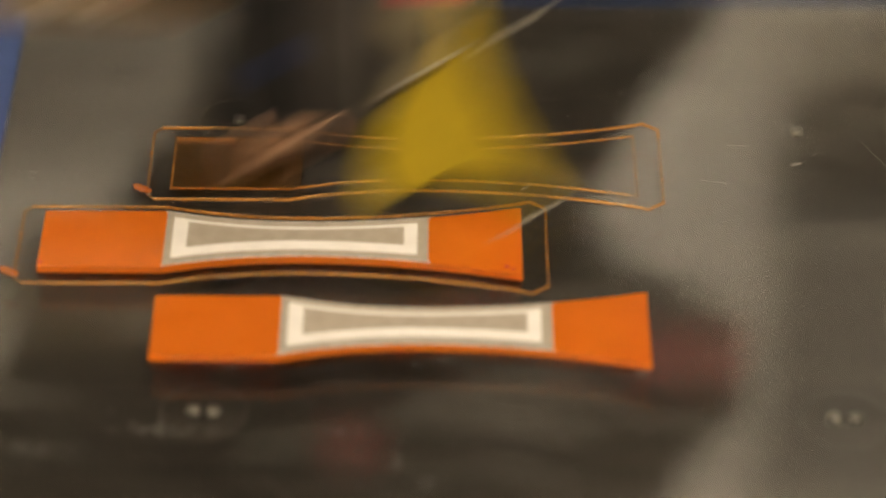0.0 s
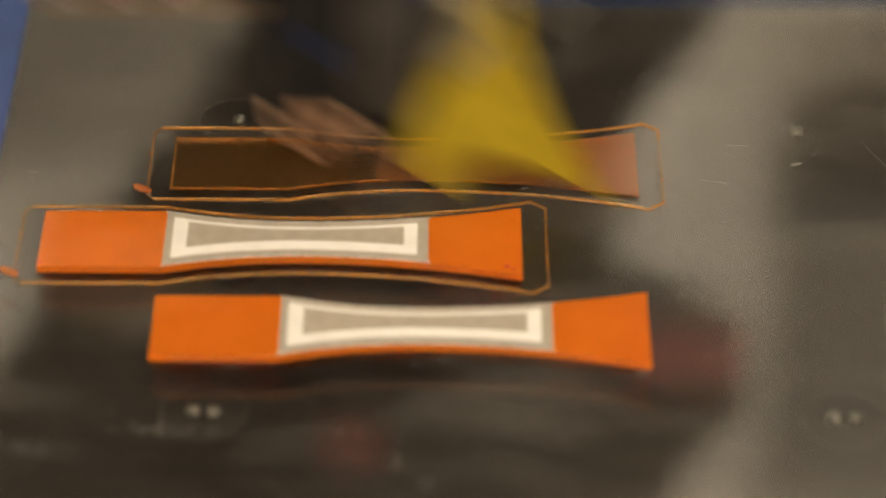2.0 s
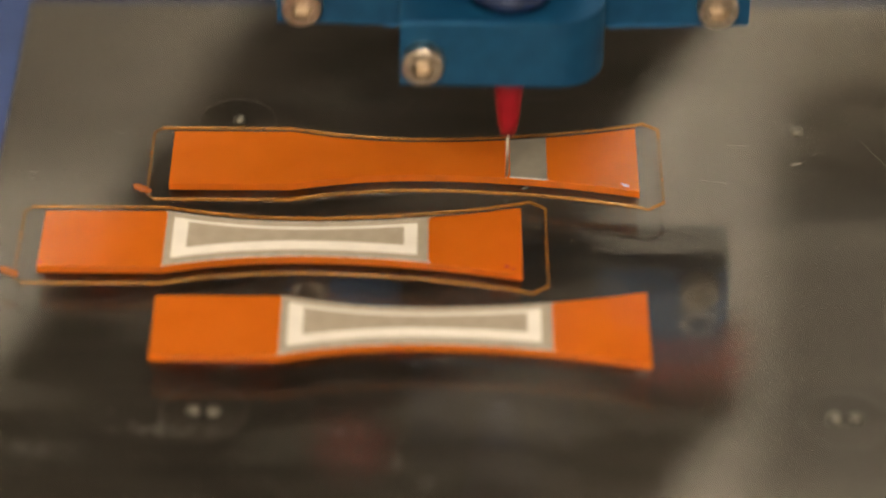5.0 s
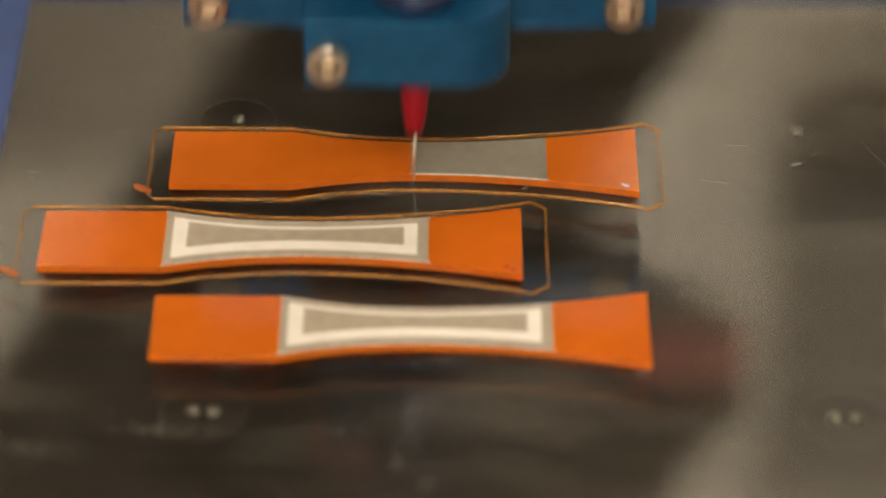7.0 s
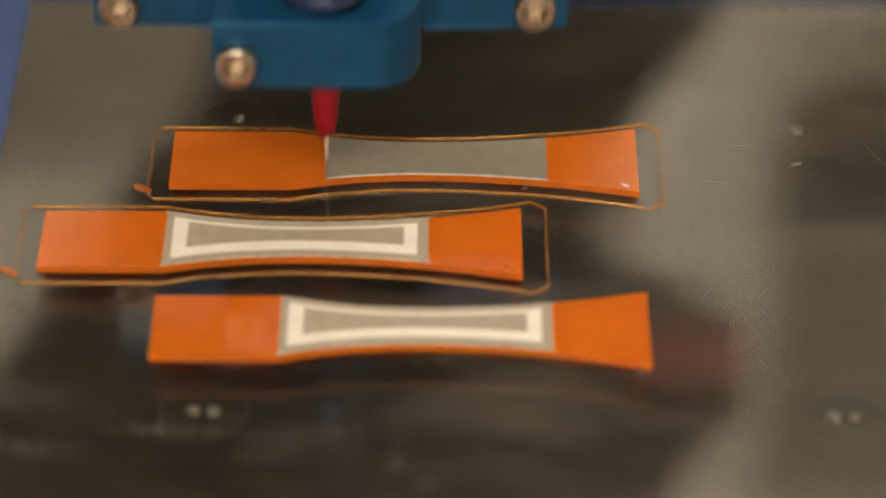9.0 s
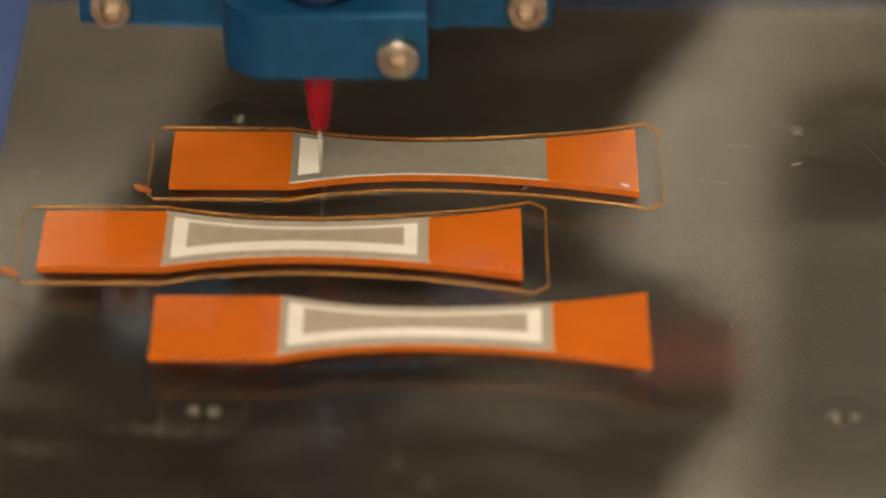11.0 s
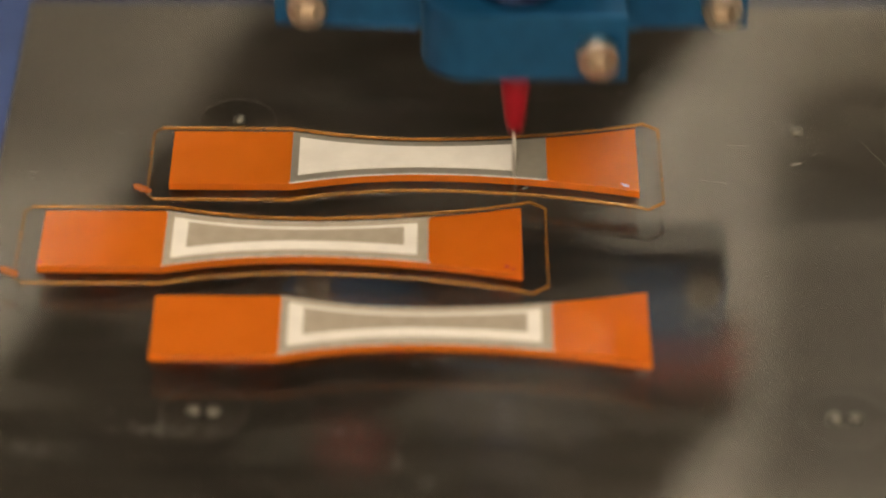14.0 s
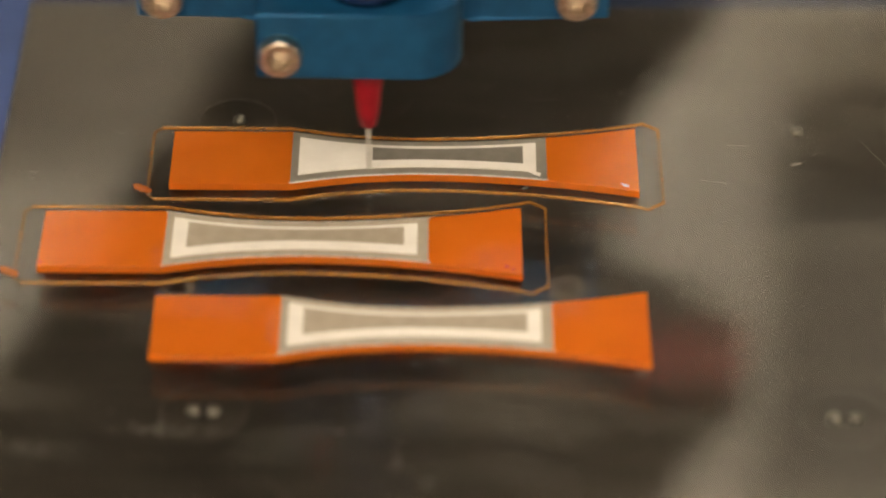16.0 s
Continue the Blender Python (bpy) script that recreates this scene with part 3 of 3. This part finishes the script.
def filament_head():
    t = thing("filament_head", pose(0, 0.2, 0.02), "black filament print head with yellow air duct", "print head")
    cover = part("hot_end", box(bmesh.new(), -9.5 * MM, 5 * MM, -4 * MM, 12 * MM, 8 * MM, 40 * MM, 1.2 * MM), black_plastic, t, "black hot end cover")
    part("fan", box(bmesh.new(), 4.0 * MM, 15 * MM, 2 * MM, 20 * MM, 2.0 * MM, 44 * MM, 1.5 * MM), smoke_plastic, t, "grey-brown fan housing")
    part("cable_arm", box(bmesh.new(), -20 * MM, -8 * MM, -2 * MM, 8 * MM, 29 * MM, 40 * MM, 3 * MM, 3), black_plastic, t, "black rounded cable arm")
    part("sensor", lathe(bmesh.new(), [(2.6 * MM, 0), (2.6 * MM, 1.0 * MM), (1.9 * MM, 1.4 * MM), (1.2 * MM, 0.8 * MM)], 20, pose(-0.5 * MM, -4 * MM, 21 * MM, 90, 0, 0)), dark_navy, cover, "small dark blue lens")
    plate = part("mount_plate", box(bmesh.new(), -49 * MM, -10 * MM, 6 * MM, 14 * MM, 20.3 * MM, 40 * MM, 2.5 * MM), brass, t, "tan mounting plate")
    for i in range(3):
        x = -43.5 + 8.9 * i
        part("bolt", lathe(bmesh.new(), [(2.0 * MM, -0.5 * MM), (2.0 * MM, 1.2 * MM), (1.6 * MM, 1.5 * MM)], 16, pose(x * MM, 6 * MM, 25.6 * MM, 90, 0, 0)), steel, plate)
    part("nozzle", lathe(bmesh.new(), [(0.3 * MM, 0.05 * MM), (0.6 * MM, 0.06 * MM), (2.4 * MM, 2.6 * MM), (2.8 * MM, 2.7 * MM), (2.8 * MM, 8.2 * MM)], 18), copper, t, "", True)
    for run in (((-6.5, 9), (-6.2, 5), (-5.0, 2.2), (-3.2, 1.8), (-1.8, 4.5), (-1.2, 9)), ((-0.5, 2.0), (1.2, 5.0), (3.2, 8.0), (5.4, 8.8), (6.6, 6.5), (6.0, 3.0))):
        part("wire_loop", tube([(u, -5.0, v) for u, v in run], 0.7), copper, t, "copper coloured heater wire", True)
    part("heater_bar", tube([(3.5, -4.6, 1.5), (9.0, -4.4, 1.7), (13.5, -4.0, 1.9)], 0.45), smoke_plastic, t, "dull metal bar", True)
    # the duct leans back: drawn flat, then laid over
    lean = pose(0, -16 * MM, 0.6 * MM, -32, 0, 0)

    def leaning(outline_mm, near, far, bevel=0.6):
        bm = prism(bmesh.new(), [(u * MM, v * MM) for u, v in outline_mm], near * MM, far * MM, axis="y", bevel=bevel * MM)
        bm.transform(lean)
        return bm

    pts = [(26.9, 28.7), (25.5, 23.1), (22.0, 20.6), (17.9, 17.5), (15.2, 11.8), (14.2, 4.7), (15.6, 2.5), (18.2, 1.3), (19.6, 1.6), (21.3, 4.8), (23.1, 5.6), (26.6, 6.0), (30.8, 6.0), (36.4, 4.9), (39.5, 2.7), (42.6, 0.2), (43.5, 1.8), (35.3, 14.6), (29.8, 26.9), (28.9, 30.4)]
    duct = part("air_duct", leaning(pts, 0.0, 4.0), yellow_plastic, t, "yellow plastic air duct")
    rib = [(43.5, 1.6), (42.2, 0.9), (34.2, 14.6), (28.2, 26.9), (27.0, 36.2), (29.5, 36.2), (30.0, 27.4), (35.5, 14.8)]
    part("duct_rib", leaning(rib, -1.2, -0.02, 0.4), yellow_plastic, duct, "raised yellow rib along the duct's edge")
    # the neck stands further back; its shade is painted by the olive
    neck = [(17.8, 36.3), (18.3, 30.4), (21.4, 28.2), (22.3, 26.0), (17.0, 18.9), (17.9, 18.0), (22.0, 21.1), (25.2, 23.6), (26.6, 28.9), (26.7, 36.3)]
    part("duct_neck", leaning(neck, 2.0, 6.0), shaded_duct_yellow, t, "neck above the duct, its shade painted in as olive")
    for u0, v0, u1, v1 in ((34.3, -3.4, 41.8, 0.4), (19.3, 20.3, 26.6, 24.6), (34.2, 27.0, 39.9, 31.6)):
        d = Vector((u1 - u0, v1 - v0)).normalized()
        e = Vector((-d.y, d.x)) * 0.32
        strip = [(u0 - e.x, v0 - e.y), (u1 - e.x, v1 - e.y), (u1 + e.x, v1 + e.y), (u0 + e.x, v0 + e.y)]
        part("cable_tie", leaning(strip, -2.2, -1.4, 0.1), pale_strip, t, "pale cable tie tail")
    part("red_clip", leaning([(20.9, 34.8), (34.3, 35.0), (34.3, 38.5), (20.9, 38.5)], -2.0, 6.5, 0.8), red_clip_plastic, t, "red plastic clip")
    return t


yellow_head = filament_head()


# ---- rear gantry, seen in the bed's gloss ----
def gantry():
    t = thing("gantry", pose(0, 0.42, 0.0), "black machine gantry behind the print bed", "gantry")
    left = [(-0.038, 0.19), (-0.05, 0.215), (-0.067, 0.252), (-0.088, 0.284), (-0.105, 0.311), (-0.123, 0.341), (-0.146, 0.37), (-0.18, 0.418), (-0.25, 0.7)]
    right = [(0.1, 0.7), (0.071, 0.43), (0.077, 0.415), (0.092, 0.397), (0.099, 0.384), (0.098, 0.356), (0.084, 0.343), (0.058, 0.334), (0.044, 0.318), (0.045, 0.297), (0.053, 0.279), (0.063, 0.257), (0.076, 0.238), (0.088, 0.214), (0.095, 0.19)]
    pts = left + right
    part("carriage_plate", prism(bmesh.new(), pts, 0.0, 0.02, axis="y", bevel=0.002), gantry_paint, t)
    # unseen panels, added to give the red smudges mirrored in the bed
    part("red_mirror_patch", box(bmesh.new(), 0.062, 0.097, -0.004, -0.0005, 0.344, 0.366, 0.001), dark_red, t, "unseen dark red panel added for its reflection")
    part("red_mirror_patch", box(bmesh.new(), -0.04, -0.02, -0.004, -0.0005, 0.386, 0.4, 0.001), dark_red, t, "unseen dark red panel added for its reflection")
    part("beam", box(bmesh.new(), -0.5, 0.5, 0.021, 0.06, 0.5, 0.56, 0.003), gantry_paint, t)
    for x in (-0.48, 0.43):
        part("post", box(bmesh.new(), x, x + 0.05, 0.021, 0.06, -0.012, 0.499, 0.003), gantry_paint, t)


gantry()


def dock():
    t = thing("tool_dock", pose(0, 0.296, -0.012), "dark tool dock with posts on the table", "tool dock")
    part("foot_bar", box(bmesh.new(), -0.13, 0.14, -0.016, 0.016, 0.0, 0.005, 0.0008), gantry_paint, t)
    for x, z in ((-0.107, 0.0338), (-0.043, 0.0338), (0.053, 0.035), (0.117, 0.035)):
        part("post", box(bmesh.new(), x - 0.003, x + 0.003, -0.005, 0.005, 0.005, z, 0.0006), gantry_paint, t)
    part("post", box(bmesh.new(), -0.02, -0.014, -0.012, -0.004, 0.005, 0.0318, 0.0006), gantry_paint, t)


dock()


# ---- what moves ----
def motions():
    for ob, t in beads:
        low, high = pose(0, 0, SLEEP), pose(0, 0, 0)
        if t <= 0.05:
            walk(ob, [(0.0, high), (16.0, high)])
        elif t >= 15.97:
            walk(ob, [(0.0, low), (16.0, low)])
        else:
            walk(ob, [(0.0, low), (max(0.0, t - 0.034), low), (t, high), (16.0, high)])

    zt = (THICK + 0.45) * MM

    def strokes(rows, first, last, swing):
        """Fills the time from first to last with the cross strokes of the nozzle, every tenth of a second; swing: travel in mm within a thirtieth at named times."""
        keep = {round(r[0] * 30): r for r in rows}
        inside = [r for r in rows if first <= r[0] <= last]
        for i in range(round(first * 10), round(last * 10) + 1):
            f = i * 3
            if f not in keep:
                t = i / 10
                keep[f] = (t, float(np.interp(t, [r[0] for r in inside], [r[1] for r in inside])), 19.1 + (1.6 if i % 2 else -1.6), 0)
            t, x, y, h = keep[f]
            v = swing.get(i, 1.2) * (1 if i % 2 else -1)
            for k in (-1, 1):
                if f + k not in keep and first * 30 < f + k < last * 30:
                    keep[f + k] = (t + k / 30, x + k * (inside[-1][1] - inside[0][1]) / (last - first) / 30, y + k * v, 0)
        return [keep[f] for f in sorted(keep)]

    # grey paste head: second, tip x, tip y
    rows = [(0.0, -75, 280, 0), (3.8, -75, 280, 0), (3.87, 0, 220, 4), (3.97, 16.1, 17.6, 0), (4.0, 16.0, 20.4, 0), (4.03, 15.9, 23.0, 0), (4.1, 15.8, 20.5, 0), (4.2, 15.5, 19.6, 0),
            (6.3, 1.5, 18.4, 0), (6.5, -0.6, 19.3, 0), (7.0, -4.6, 17.3, 0), (7.5, -8.3, 17.0, 0), (8.0, -11.8, 20.9, 0), (8.5, -15.1, 20.9, 0),
            (9.0, -18.6, 16.8, 0), (9.2, -19.6, 20.8, 0), (9.9, -24.4, 19, 0), (10.1, -50, 240, 4), (10.2, -75, 280, 0), (14.6, -75, 280, 0), (14.68, -20, 230, 4),
            (14.78, 12.8, 21.2, 0), (14.8, 12.8, 20.9, 0), (15.0, 9.8, 19.3, 0), (15.5, -0.6, 19.9, 0), (16.0, -12.0, 19.2, 0)]
    rows = strokes(rows, 4.2, 9.9, {65: 2.4, 70: 2.4, 75: 0.8, 80: 2.2, 85: 1.5, 90: 1.6})
    rows = strokes(rows, 14.8, 16.0, {150: 0.7, 155: 0.5, 160: 0.4})
    walk(grey_head, [(t, pose(x * MM, y * MM, zt + h * MM)) for t, x, y, h in rows])
    rows = [(0.0, 85, 280, 0), (10.2, 85, 280, 0), (10.3, 40, 240, 4), (10.5, -23.5, 20, 0), (11.3, -17.3, 18.0, 0), (11.5, -15.5, 20.8, 0), (12.0, -10.8, 19.8, 0), (12.5, -5.2, 19.6, 0),
            (13.0, 0.8, 19.2, 0), (13.5, 6.5, 19.4, 0), (14.0, 11.2, 17.6, 0), (14.4, 14.9, 17.6, 0), (14.43, 15.1, 17.6, 0), (14.48, 40, 170, 4), (14.55, 85, 280, 0), (16.0, 85, 280, 0)]
    rows = strokes(rows, 10.5, 14.4, {115: 0.8, 120: 0.7, 125: 0.6, 130: 0.7, 135: 0.7, 140: 2.0})
    walk(white_head, [(t, pose(x * MM, y * MM, zt + h * MM)) for t, x, y, h in rows])

    # filament head: picture tenth, nozzle x in mm, sweep of the infill stroke in mm
    xs = [-25.5, -23.5, -20.5, -18.0, -11.0, -8.5, -4.8, 2.0, 7.5, 8.0, 13.2, 13.8, 19.5, 22.3, 22.5, 27.0, 24.0, 22.0, 12.0, -4.0,
          -21.0, -28.0, -36.5, 22.0, -37.5, -32.5, -21.5, -2.5, 12.0, 21.8, -20.0, 26.0, 16.5, 20.2, 14.8, 7.8, 7.6, 6.8, 1.2]
    ys = [23.9, 24.5, 25, 25.8, 26.5, 26.5, 27, 27.5, 27.5, 26.3, 27, 26.3, 26, 25.5, 25.5, 20, 24, 25.5, 27, 26,
          28, 28, 28, 27, 27.5, 27.5, 27.5, 27.5, 27, 27, 27.5, 27, 28, 28, 28, 27, 28, 28, 28]
    rows = []
    for i, x in enumerate(xs):
        t = i / 10
        x += 2.5 if 4 <= i <= 13 else 1.5 if 17 <= i <= 20 or i >= 32 else 2.5 if 24 <= i <= 27 else 0.0
        s = 1.2 if i in (15, 31) else 40.0 if i == 30 else 22.0 if i in (16, 23) else 5.6
        w = 0.0 if s > 9 else -s if 16 <= i <= 23 or i >= 31 else s
        y = ys[i]
        if i > 0:
            rows.append((t - 1 / 30, x - s, y - w))
        rows.append((t, x, y))
        if i < 38:
            rows.append((t + 1 / 30, x + s, y + w))
    rows = [(t, pose(x * MM, y * MM, 0.9 * MM)) for t, x, y in rows]
    rows += [(3.87, pose(0.012, 0.24, 0.006)), (3.95, pose(0.02, 0.28, 0.0009)), (16.0, pose(0.02, 0.28, 0.0009))]
    walk(yellow_head, rows)


motions()
